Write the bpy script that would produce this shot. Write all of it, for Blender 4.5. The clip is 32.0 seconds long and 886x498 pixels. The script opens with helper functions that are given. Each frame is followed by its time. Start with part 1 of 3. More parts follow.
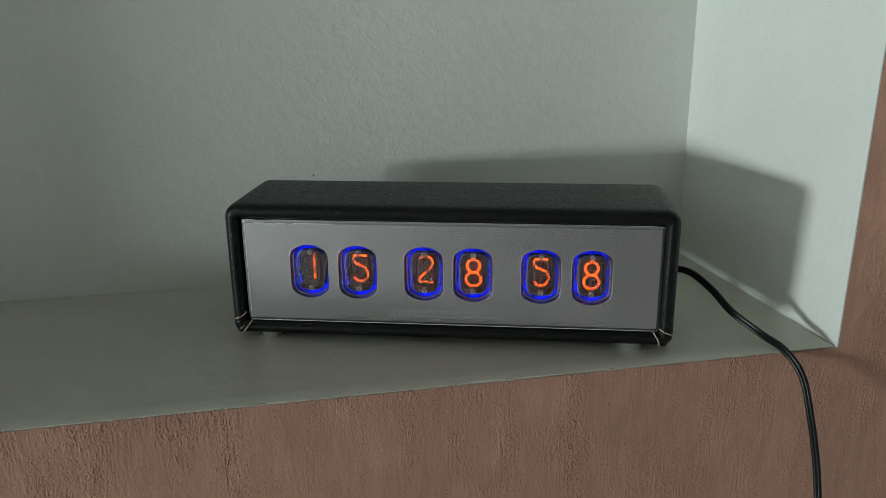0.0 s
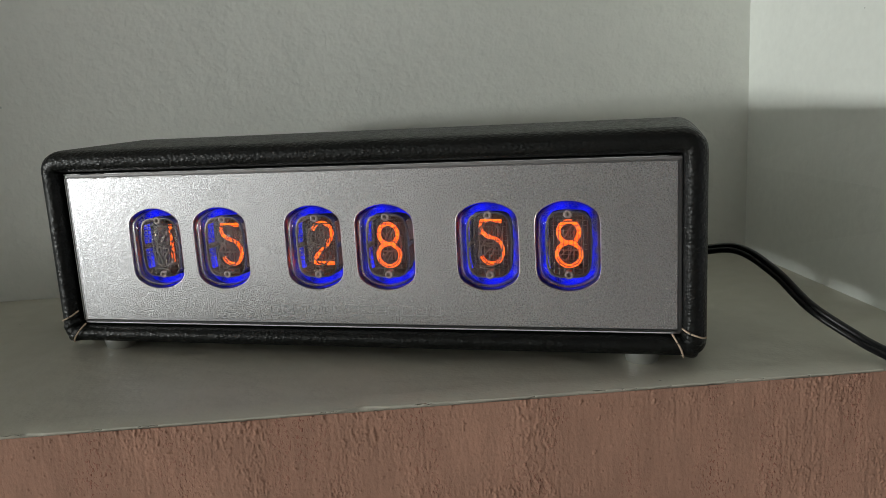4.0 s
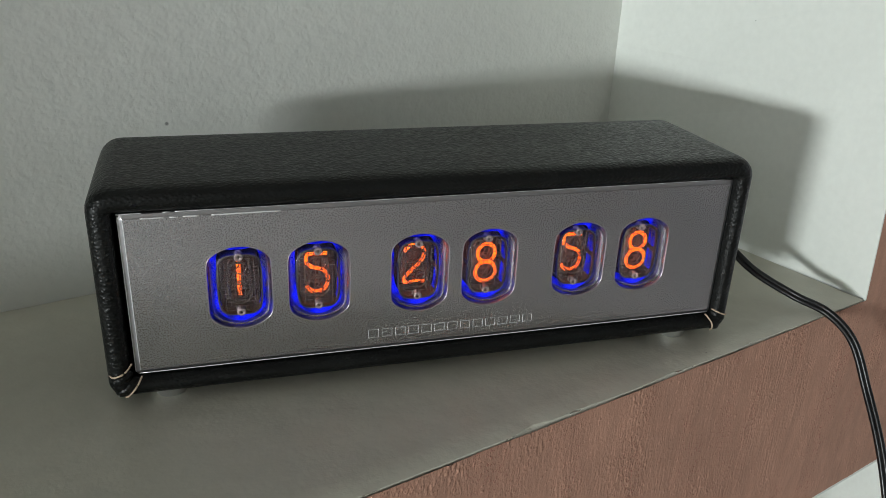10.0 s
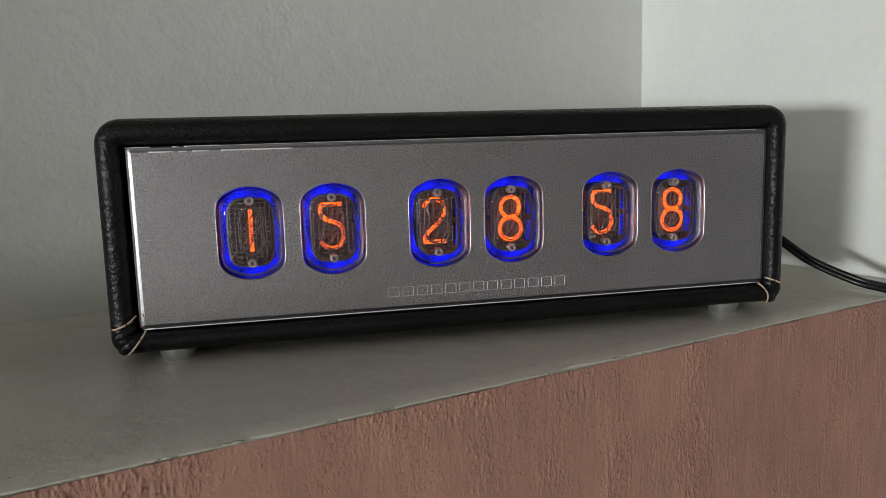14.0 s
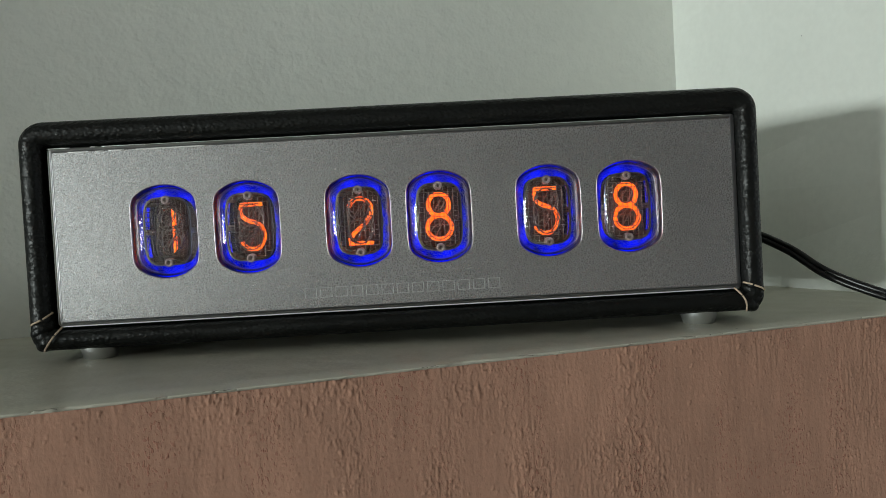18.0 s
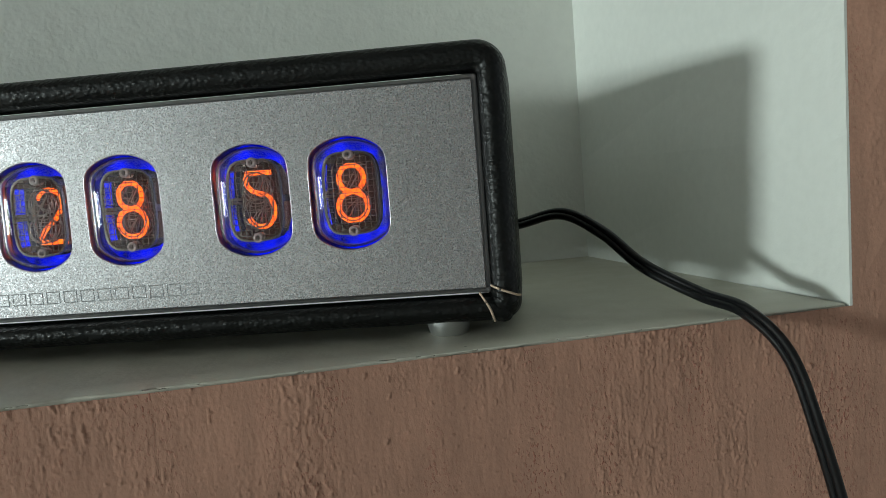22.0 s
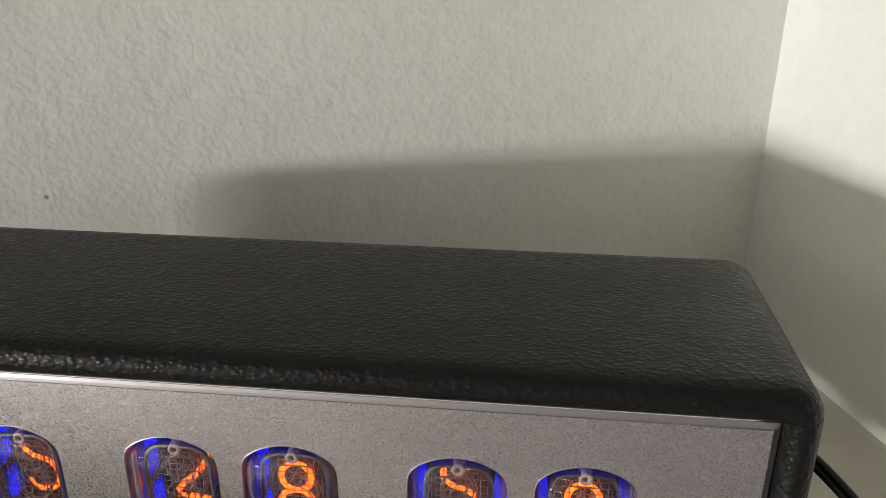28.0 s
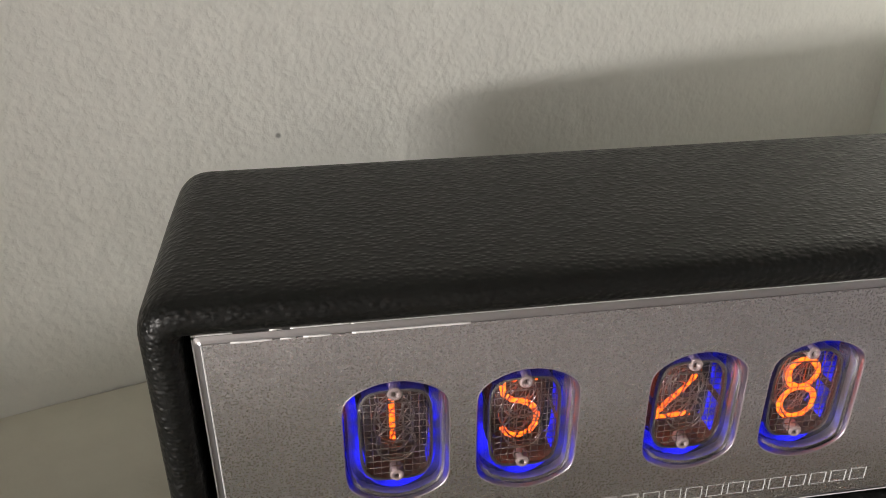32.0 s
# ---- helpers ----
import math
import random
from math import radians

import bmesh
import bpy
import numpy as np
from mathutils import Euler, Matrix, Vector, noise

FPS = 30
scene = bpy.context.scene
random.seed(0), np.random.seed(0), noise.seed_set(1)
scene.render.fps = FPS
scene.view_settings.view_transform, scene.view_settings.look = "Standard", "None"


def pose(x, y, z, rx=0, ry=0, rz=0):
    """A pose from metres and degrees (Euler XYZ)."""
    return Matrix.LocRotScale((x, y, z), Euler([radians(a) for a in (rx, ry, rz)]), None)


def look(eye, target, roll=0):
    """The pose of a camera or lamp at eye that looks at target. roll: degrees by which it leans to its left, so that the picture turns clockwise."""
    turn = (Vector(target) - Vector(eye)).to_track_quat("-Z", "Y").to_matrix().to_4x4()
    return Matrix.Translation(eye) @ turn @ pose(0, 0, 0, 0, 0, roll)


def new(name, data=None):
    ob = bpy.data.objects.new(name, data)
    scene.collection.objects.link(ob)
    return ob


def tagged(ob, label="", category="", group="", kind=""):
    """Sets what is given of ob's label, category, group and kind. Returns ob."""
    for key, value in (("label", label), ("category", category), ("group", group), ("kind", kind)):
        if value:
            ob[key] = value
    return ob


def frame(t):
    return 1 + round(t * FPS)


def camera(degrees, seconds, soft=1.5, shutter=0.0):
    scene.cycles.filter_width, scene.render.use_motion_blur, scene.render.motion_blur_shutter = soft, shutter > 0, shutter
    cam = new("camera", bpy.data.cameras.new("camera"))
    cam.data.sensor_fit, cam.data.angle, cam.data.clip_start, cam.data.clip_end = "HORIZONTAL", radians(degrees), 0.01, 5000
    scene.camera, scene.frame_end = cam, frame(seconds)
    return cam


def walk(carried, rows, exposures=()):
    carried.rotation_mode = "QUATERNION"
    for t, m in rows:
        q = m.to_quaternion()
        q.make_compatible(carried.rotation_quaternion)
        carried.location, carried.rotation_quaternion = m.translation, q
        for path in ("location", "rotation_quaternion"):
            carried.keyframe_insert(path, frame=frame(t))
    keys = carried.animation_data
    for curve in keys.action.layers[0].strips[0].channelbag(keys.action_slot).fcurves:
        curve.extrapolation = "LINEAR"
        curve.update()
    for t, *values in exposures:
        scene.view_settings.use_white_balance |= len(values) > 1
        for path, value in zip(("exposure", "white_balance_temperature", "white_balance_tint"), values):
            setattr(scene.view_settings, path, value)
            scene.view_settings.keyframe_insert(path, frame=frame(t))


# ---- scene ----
cam = camera(58.1, 32.0, soft=0.55)
PATH = [
    (0, (0.0451, -0.4341, 0.1933), (-0.1647, 1.4648, -0.3984), -0.68),
    (0.5, (0.0464, -0.4127, 0.1806), (-0.1706, 1.4874, -0.4045), -0.52),
    (1, (0.0459, -0.3821, 0.1573), (-0.1935, 1.5326, -0.3685), -0.62),
    (1.5, (0.0469, -0.3481, 0.1376), (-0.2331, 1.5727, -0.3442), -1.15),
    (2, (0.0483, -0.3268, 0.1263), (-0.2411, 1.5974, -0.3359), -1.45),
    (2.5, (0.0615, -0.3160, 0.1189), (-0.2617, 1.6065, -0.3278), -1.70),
    (3, (0.0834, -0.3047, 0.1094), (-0.3154, 1.6102, -0.3077), -2.44),
    (3.5, (0.1065, -0.2844, 0.0985), (-0.3704, 1.6173, -0.2968), -3.14),
    (5.5, (0.1062, -0.2751, 0.1074), (-0.3147, 1.6352, -0.3093), -3.30),
    (6, (0.0752, -0.2772, 0.1078), (-0.1690, 1.6518, -0.3603), -1.36),
    (6.5, (0.0446, -0.2852, 0.1143), (-0.0524, 1.6503, -0.3801), 0.08),
    (7, (0.0236, -0.2942, 0.1224), (0.0336, 1.6360, -0.4014), 1.13),
    (7.5, (0.0004, -0.3060, 0.1248), (0.1275, 1.6070, -0.4444), 2.15),
    (8, (-0.0116, -0.2993, 0.1278), (0.2368, 1.5967, -0.4582), 2.32),
    (8.5, (-0.0336, -0.2922, 0.1403), (0.2975, 1.5765, -0.4907), 1.83),
    (9, (-0.0558, -0.2845, 0.1487), (0.3566, 1.5423, -0.5534), 2.18),
    (9.5, (-0.0695, -0.2730, 0.1585), (0.4215, 1.5088, -0.6059), 2.33),
    (10, (-0.0893, -0.2713, 0.1725), (0.4541, 1.4875, -0.6095), 2.51),
    (10.5, (-0.1078, -0.2702, 0.1751), (0.4766, 1.4667, -0.6260), 3.40),
    (11, (-0.1142, -0.2739, 0.1707), (0.5051, 1.4507, -0.6307), 3.98),
    (11.5, (-0.1192, -0.2807, 0.1605), (0.5418, 1.4610, -0.5673), 4.03),
    (12, (-0.1166, -0.2857, 0.1463), (0.5351, 1.5076, -0.4532), 2.88),
    (12.5, (-0.1085, -0.2854, 0.1260), (0.5213, 1.5393, -0.3973), 2.05),
    (13, (-0.1032, -0.2847, 0.1135), (0.4869, 1.5650, -0.3300), 1.41),
    (13.5, (-0.0889, -0.2882, 0.0933), (0.4280, 1.6089, -0.2725), -0.33),
    (15.5, (-0.0606, -0.2660, 0.0524), (0.2161, 1.7095, -0.0919), -2.15),
    (16, (-0.0472, -0.2667, 0.0470), (0.1907, 1.7168, -0.0488), -2.31),
    (16.5, (-0.0358, -0.2725, 0.0472), (0.1462, 1.7179, -0.0271), -2.43),
    (17, (-0.0256, -0.2791, 0.0489), (0.1013, 1.7153, -0.0286), -2.87),
    (17.5, (-0.0098, -0.2843, 0.0473), (0.0751, 1.7130, -0.0132), -3.20),
    (18, (0.0074, -0.2822, 0.0385), (0.0606, 1.7164, -0.0161), -3.15),
    (18.5, (0.0170, -0.2830, 0.0365), (0.0234, 1.7163, -0.0162), -2.94),
    (19, (0.0241, -0.2858, 0.0383), (-0.0128, 1.7130, -0.0220), -2.87),
    (19.5, (0.0342, -0.2883, 0.0384), (-0.0408, 1.7097, -0.0105), -2.55),
    (20, (0.0537, -0.2859, 0.0348), (-0.0462, 1.7110, -0.0156), -2.13),
    (20.5, (0.0779, -0.2793, 0.0381), (-0.0424, 1.7156, -0.0400), -2.22),
    (21, (0.0961, -0.2615, 0.0402), (-0.0387, 1.7300, -0.0849), -2.81),
    (21.5, (0.1166, -0.2413, 0.0431), (-0.0478, 1.7463, -0.1072), -3.89),
    (22, (0.1294, -0.2274, 0.0437), (-0.0563, 1.7568, -0.1251), -4.45),
    (22.5, (0.1349, -0.2220, 0.0421), (-0.0779, 1.7577, -0.1468), -4.08),
    (23, (0.1374, -0.2119, 0.0419), (-0.0989, 1.7615, -0.1818), -3.31),
    (23.5, (0.1442, -0.1995, 0.0422), (-0.1078, 1.7710, -0.1901), -3.35),
    (24, (0.1479, -0.1922, 0.0437), (-0.1099, 1.7748, -0.2099), -3.67),
    (24.5, (0.1505, -0.1900, 0.0408), (-0.1124, 1.7671, -0.2770), -4.00),
    (26.5, (0.1374, -0.1671, 0.1363), (-0.1324, 1.7269, -0.4469), -3.62),
    (27, (0.1146, -0.1538, 0.1618), (-0.1494, 1.7172, -0.4937), -2.66),
    (27.5, (0.0891, -0.1450, 0.1657), (-0.1263, 1.7080, -0.5554), -1.02),
    (28, (0.0657, -0.1462, 0.1697), (-0.1332, 1.6929, -0.5908), 0.26),
    (28.5, (0.0429, -0.1496, 0.1687), (-0.1546, 1.6819, -0.6103), 0.95),
    (29, (0.0260, -0.1517, 0.1720), (-0.1761, 1.6806, -0.6039), 1.26),
    (29.5, (0.0098, -0.1512, 0.1719), (-0.1950, 1.6736, -0.6207), 1.23),
    (30, (-0.0122, -0.1472, 0.1728), (-0.1904, 1.6728, -0.6372), 1.48),
    (30.5, (-0.0313, -0.1426, 0.1673), (-0.1388, 1.6766, -0.6566), 1.67),
    (31, (-0.0525, -0.1412, 0.1643), (-0.0520, 1.6739, -0.6756), 1.70),
    (31.5, (-0.0732, -0.1374, 0.1618), (0.0793, 1.6574, -0.7074), 1.09),
    (32, (-0.0929, -0.1350, 0.1574), (0.1796, 1.6310, -0.7410), -0.18),
]
EXPOSURES = [
    (0.0, -0.20, 6200, 3), (1.5, -0.14, 6450, 8), (3.0, -0.08, 6700, 11), (6.0, -0.11, 6550, 10), (8.0, -0.03, 6400, 4), (9.0, 0.10, 6450, 8), (10.0, 0.17, 6420, 10), (11.0, 0.12, 6550, 14), (12.0, 0.05, 6500, 15), (13.0, -0.03, 6600, 17), (16.0, -0.02, 6550, 11),
    (19.0, -0.11, 6450, 3), (21.0, -0.13, 6300, 3), (23.0, -0.15, 6300, -1), (24.5, -0.07, 6300, -1), (26.5, -0.02, 6750, 13), (27.0, 0.0, 6950, 18), (28.0, 0.54, 7150, 21), (30.0, 0.56, 7250, 20), (32.0, 0.66, 7200, 21),
]
walk(cam, [(t, look(eye, target, roll)) for t, eye, target, roll in PATH], EXPOSURES)

# ---- world and light ----
SHELF_Z = -0.0016                        # top of the shelf under the clock's feet
WALL = Matrix.Translation((0.2256, 0.0170, SHELF_Z)) @ Matrix.Rotation(math.atan(0.3122), 4, "Z")   # along the wall, into the wall, up
FLOOR_Z, CEIL_Z = -1.30, 1.20
ROOM_L, ROOM_R, ROOM_B = -5.00, 1.80, -3.00
WIN = (-2.02, -1.30, -0.08, 0.215)      # window opening in the side wall: across from, to, height from, to

world = bpy.data.worlds.new("world")
scene.world = world
world.use_nodes = True
sky = world.node_tree.nodes.new("ShaderNodeTexSky")
sky.sky_type, sky.sun_disc, sky.sun_elevation, sky.sun_rotation = "NISHITA", False, radians(30), radians(200)
world.node_tree.links.new(sky.outputs[0], world.node_tree.nodes["Background"].inputs[0])
world.node_tree.nodes["Background"].inputs[1].default_value = 0.10

lamp = bpy.data.lights.new("window_daylight", "AREA")
lamp.shape, lamp.size, lamp.size_y, lamp.energy, lamp.color = "RECTANGLE", WIN[1] - WIN[0], WIN[3] - WIN[2], 150.0, (0.92, 0.985, 0.975)
lamp_ob = new("window_daylight", lamp)
lamp_ob.matrix_world = WALL @ Matrix.Translation((ROOM_L - 0.02, (WIN[0] + WIN[1]) / 2, (WIN[2] + WIN[3]) / 2)) @ Euler((radians(90), 0, radians(-90))).to_matrix().to_4x4()

# ---- materials ----
def mat(name, base, rough=0.5, metal=0.0, var=(), bumps=(), rvar=None, spec=0.5, specks=0.0, fleck=0.35, fleck_size=1.0, stain=None, facets=None):
    """A principled material; var: (scale, amount, detail) shades of the base colour; bumps: (kind, scale, depth in metres, detail)."""
    m = bpy.data.materials.new(name)
    m.use_nodes = True
    nt = m.node_tree
    n, link = nt.nodes, nt.links.new
    p = n["Principled BSDF"]
    p.inputs["Roughness"].default_value, p.inputs["Metallic"].default_value = rough, metal
    p.inputs["Specular IOR Level"].default_value = spec
    tc = n.new("ShaderNodeTexCoord").outputs["Object"]

    def tex(kind, scale, detail=3.0):
        mp = n.new("ShaderNodeMapping")
        link(tc, mp.inputs["Vector"])
        mp.inputs["Scale"].default_value = scale if isinstance(scale, tuple) else (scale,) * 3
        if kind == "noise":
            t = n.new("ShaderNodeTexNoise")
            t.inputs["Scale"].default_value, t.inputs["Detail"].default_value = 1.0, detail
            link(mp.outputs[0], t.inputs["Vector"])
            return t.outputs[0]
        t = n.new("ShaderNodeTexVoronoi")
        t.inputs["Scale"].default_value = 1.0
        t.feature = "SMOOTH_F1"          # rounded pebbles, high in the middle
        t.inputs["Smoothness"].default_value = 0.55
        link(mp.outputs[0], t.inputs["Vector"])
        r = n.new("ShaderNodeMapRange")
        r.interpolation_type = "SMOOTHSTEP"
        r.inputs["From Max"].default_value = 0.75
        r.inputs["To Min"].default_value, r.inputs["To Max"].default_value = 1.0, 0.0
        link(t.outputs["Distance"], r.inputs["Value"])
        return r.outputs[0]

    col = n.new("ShaderNodeRGB")
    col.outputs[0].default_value = (*base, 1)
    out = col.outputs[0]
    for scale, amount, detail in var:
        r = n.new("ShaderNodeMapRange")
        r.inputs["From Min"].default_value, r.inputs["From Max"].default_value = 0.3, 0.7
        r.inputs["To Min"].default_value, r.inputs["To Max"].default_value = 1 - amount, 1 + amount
        link(tex("noise", scale, detail), r.inputs["Value"])
        mx = n.new("ShaderNodeVectorMath")
        mx.operation = "SCALE"
        link(out, mx.inputs[0])
        link(r.outputs[0], mx.inputs["Scale"])
        out = mx.outputs[0]
    if specks:
        mp = n.new("ShaderNodeMapping")
        link(tc, mp.inputs["Vector"])
        mp.inputs["Scale"].default_value = (specks,) * 3
        t = n.new("ShaderNodeTexVoronoi")
        t.inputs["Scale"].default_value = 1.0
        link(mp.outputs[0], t.inputs["Vector"])
        r = n.new("ShaderNodeMapRange")
        r.inputs["From Min"].default_value, r.inputs["From Max"].default_value = 0.012 * fleck_size, 0.03 * fleck_size
        r.inputs["To Min"].default_value, r.inputs["To Max"].default_value = fleck, 1.0
        link(t.outputs["Distance"], r.inputs["Value"])
        mx = n.new("ShaderNodeVectorMath")
        mx.operation = "SCALE"
        link(out, mx.inputs[0])
        link(r.outputs[0], mx.inputs["Scale"])
        out = mx.outputs[0]
    worn = None
    if stain:
        # crumbled spots in another colour, gathered in patches: (spot scale, patch scale, colour, depth)
        masks = []
        for scale, lo, hi in ((stain[0], 0.55, 0.66), (stain[1], 0.46, 0.66)):
            r = n.new("ShaderNodeMapRange")
            r.inputs["From Min"].default_value, r.inputs["From Max"].default_value = lo, hi
            link(tex("noise", scale, 3.0), r.inputs["Value"])
            masks.append(r.outputs[0])
        mul = n.new("ShaderNodeMath")
        mul.operation = "MULTIPLY"
        link(masks[0], mul.inputs[0])
        link(masks[1], mul.inputs[1])
        worn = mul.outputs[0]
        mix = n.new("ShaderNodeMix")
        mix.data_type = "RGBA"
        link(worn, mix.inputs[0])
        for socket in mix.inputs:
            if socket.type == "RGBA" and socket.name == "B":
                socket.default_value = (*stain[2], 1)
            if socket.type == "RGBA" and socket.name == "A":
                link(out, socket)
        out = [o for o in mix.outputs if o.type == "RGBA"][0]
    link(out, p.inputs["Base Color"])
    if rvar:
        r = n.new("ShaderNodeMapRange")
        r.inputs["From Min"].default_value, r.inputs["From Max"].default_value = 0.35, 0.65
        r.inputs["To Min"].default_value, r.inputs["To Max"].default_value = rvar[1], rvar[2]
        link(tex("noise", rvar[0], 2.0), r.inputs["Value"])
        link(r.outputs[0], p.inputs["Roughness"])
    last = None
    for kind, scale, depth, detail in bumps:
        b = n.new("ShaderNodeBump")
        b.inputs["Distance"].default_value = depth
        link(tex(kind, scale, detail), b.inputs["Height"])
        if last:
            link(last, b.inputs["Normal"])
        last = b.outputs[0]
    if worn:
        b = n.new("ShaderNodeBump")
        b.inputs["Distance"].default_value = stain[3]
        link(worn, b.inputs["Height"])
        if last:
            link(last, b.inputs["Normal"])
        last = b.outputs[0]
    if facets:
        # tiny crystal facets, each tipped its own way: (scale, amount)
        mp = n.new("ShaderNodeMapping")
        link(tc, mp.inputs["Vector"])
        mp.inputs["Scale"].default_value = (facets[0],) * 3
        t = n.new("ShaderNodeTexVoronoi")
        t.inputs["Scale"].default_value = 1.0
        link(mp.outputs[0], t.inputs["Vector"])
        out = t.outputs["Color"]
        for op, value in (("SUBTRACT", 0.5), ("MULTIPLY", facets[1])):
            v = n.new("ShaderNodeVectorMath")
            v.operation = op
            link(out, v.inputs[0])
            v.inputs[1].default_value = (value,) * 3
            out = v.outputs[0]
        for op, other in (("ADD", last or n.new("ShaderNodeNewGeometry").outputs["Normal"]), ("NORMALIZE", None)):
            v = n.new("ShaderNodeVectorMath")
            v.operation = op
            link(out, v.inputs[0])
            if other:
                link(other, v.inputs[1])
            out = v.outputs[0]
        last = out
    if last:
        link(last, p.inputs["Normal"])
    return m


def glow(name, colour, strength, grain=0.0, low=0.2):
    m = bpy.data.materials.new(name)
    m.use_nodes = True
    n = m.node_tree.nodes
    n.remove(n["Principled BSDF"])
    e = n.new("ShaderNodeEmission")
    e.inputs[0].default_value, e.inputs[1].default_value = (*colour, 1), strength
    if grain:
        # uneven glow along the ring or the wire
        t = n.new("ShaderNodeTexNoise")
        t.inputs["Scale"].default_value, t.inputs["Detail"].default_value = grain, 2.0
        m.node_tree.links.new(n.new("ShaderNodeTexCoord").outputs["Object"], t.inputs["Vector"])
        r = n.new("ShaderNodeMapRange")
        r.inputs["From Min"].default_value, r.inputs["From Max"].default_value = 0.36, 0.62
        r.inputs["To Min"].default_value, r.inputs["To Max"].default_value = strength * low, strength * 1.15
        m.node_tree.links.new(t.outputs[0], r.inputs["Value"])
        m.node_tree.links.new(r.outputs[0], e.inputs[1])
    m.node_tree.links.new(e.outputs[0], n["Material Output"].inputs[0])
    return m


M_PLASTER = mat("rough_brown_plaster", (0.42, 0.232, 0.163), 0.85, var=((14.0, 0.10, 4.0), ((160.0, 160.0, 45.0), 0.10, 4.0), (900.0, 0.06, 2.0)),
                bumps=(("noise", (1500.0, 1500.0, 1000.0), 0.00009, 3.0),), stain=((1150.0, 1150.0, 650.0), (48.0, 48.0, 12.0), (0.34, 0.135, 0.095), 0.00011))
M_NICHE = mat("white_wall_paint", (0.72, 0.73, 0.685), 0.6, var=((9.0, 0.03, 3.0), (180.0, 0.02, 3.0)),
              bumps=(("noise", 150.0, 0.00051, 2.0), ("noise", 420.0, 0.00035, 3.0), ("noise", 36.0, 0.0008, 2.0)), specks=26.0)
M_SMOOTH = mat("smooth_white_paint", (0.77, 0.79, 0.745), 0.5, var=((12.0, 0.03, 3.0), (260.0, 0.02, 3.0)),
               bumps=(("noise", 120.0, 0.0003, 2.0), ("noise", 900.0, 0.00005, 2.0)), specks=38.0, fleck_size=0.65)
M_SHELF = mat("grey_white_shelf_paint", (0.565, 0.545, 0.46), 0.38, var=((11.0, 0.05, 4.0), (120.0, 0.025, 3.0)),
              bumps=(("noise", 60.0, 0.0006, 3.0), ("noise", 650.0, 0.00008, 2.0)), rvar=(70.0, 0.32, 0.46), specks=52.0)
M_ROOM = mat("room_paint", (0.38, 0.385, 0.375), 0.8, var=((3.0, 0.05, 3.0),))
M_COOL = mat("cool_reflector_wall", (0.84, 0.88, 0.96), 0.8, var=((3.0, 0.05, 3.0),))
M_FLOOR = mat("room_floor", (0.55, 0.535, 0.515), 0.6, var=((4.0, 0.15, 4.0),))
M_LEATHER = mat("black_pebbled_leather", (0.0045, 0.0050, 0.0046), 0.36, var=((60.0, 0.25, 3.0),),
                bumps=(("pebbles", (620.0, 900.0, 820.0), 0.00016, 2.0), ("noise", 480.0, 0.00009, 2.0), ("noise", 150.0, 0.00012, 2.0), ("noise", 2200.0, 0.00003, 2.0)), rvar=(500.0, 0.34, 0.47), spec=0.27)
M_DARK = mat("black_card", (0.008, 0.008, 0.009), 0.8)
# the light flecks paint sparkle into the base colour, beside the tipped facets
M_ALU = mat("satin_aluminium", (0.52, 0.515, 0.535), 0.30, 1.0, var=((26.0, 0.05, 3.0), (1000.0, 0.05, 3.0)),
            bumps=(("noise", 500.0, 0.00003, 2.0),), rvar=(1800.0, 0.22, 0.36), specks=620.0, fleck=1.6, fleck_size=2.2, facets=(2800.0, 0.105))
M_EDGE = mat("polished_aluminium_edge", (0.53, 0.52, 0.535), 0.32, 1.0, bumps=(("noise", (260.0, 260.0, 700.0), 0.00006, 3.0),))
# mauve tint puts reflected blue and orange light into the metal's colour
M_RIM = mat("machined_aluminium_rim", (0.54, 0.49, 0.54), 0.34, 1.0, bumps=(("noise", 700.0, 0.00006, 3.0),))
# near-white base stands in for window light on the plate's edges
M_GLINT = mat("painted_glint", (0.92, 0.92, 0.92), 0.35, 0.3, bumps=(("noise", 900.0, 0.00005, 2.0),))
M_MARK = mat("bright_engraved_line", (0.62, 0.62, 0.63), 0.45, 0.4, bumps=(("noise", 900.0, 0.00004, 2.0),))
M_FOOT = mat("turned_aluminium", (0.66, 0.67, 0.67), 0.42, 1.0, bumps=(("noise", (300.0, 300.0, 4000.0), 0.00003, 2.0),))
M_WIRE = mat("nickel_wire", (0.36, 0.30, 0.27), 0.15, 1.0)
M_MESH = mat("fine_anode_mesh", (0.30, 0.25, 0.22), 0.09, 1.0)
# red-brown base carries the neon's glow on the cup walls
M_HOUSE = mat("dark_tube_inside", (0.038, 0.014, 0.010), 0.45)
M_FRAME = mat("grey_metal_frame", (0.10, 0.09, 0.09), 0.4, 0.8)
M_PIN = mat("grey_ceramic", (0.24, 0.18, 0.18), 0.32)
M_THREAD = mat("cream_thread", (0.55, 0.42, 0.31), 0.8, bumps=(("noise", 2500.0, 0.0001, 2.0),))
M_CABLE = mat("black_cable_sheath", (0.006, 0.006, 0.007), 0.28, spec=0.4, bumps=(("noise", 300.0, 0.0001, 2.0),))
M_BLUE = glow("blue_led", (0.003, 0.010, 1.0), 0.95, 150.0, 0.06)
M_ORANGE = glow("neon_glow", (1.0, 0.105, 0.006), 3.2, 700.0, 0.55)

M_GLASS = bpy.data.materials.new("clear_glass")
M_GLASS.use_nodes = True
_g = M_GLASS.node_tree.nodes["Principled BSDF"]
_g.inputs["Base Color"].default_value = (1, 1, 1, 1)
_g.inputs["Roughness"].default_value, _g.inputs["IOR"].default_value, _g.inputs["Transmission Weight"].default_value = 0.0, 1.46, 1.0


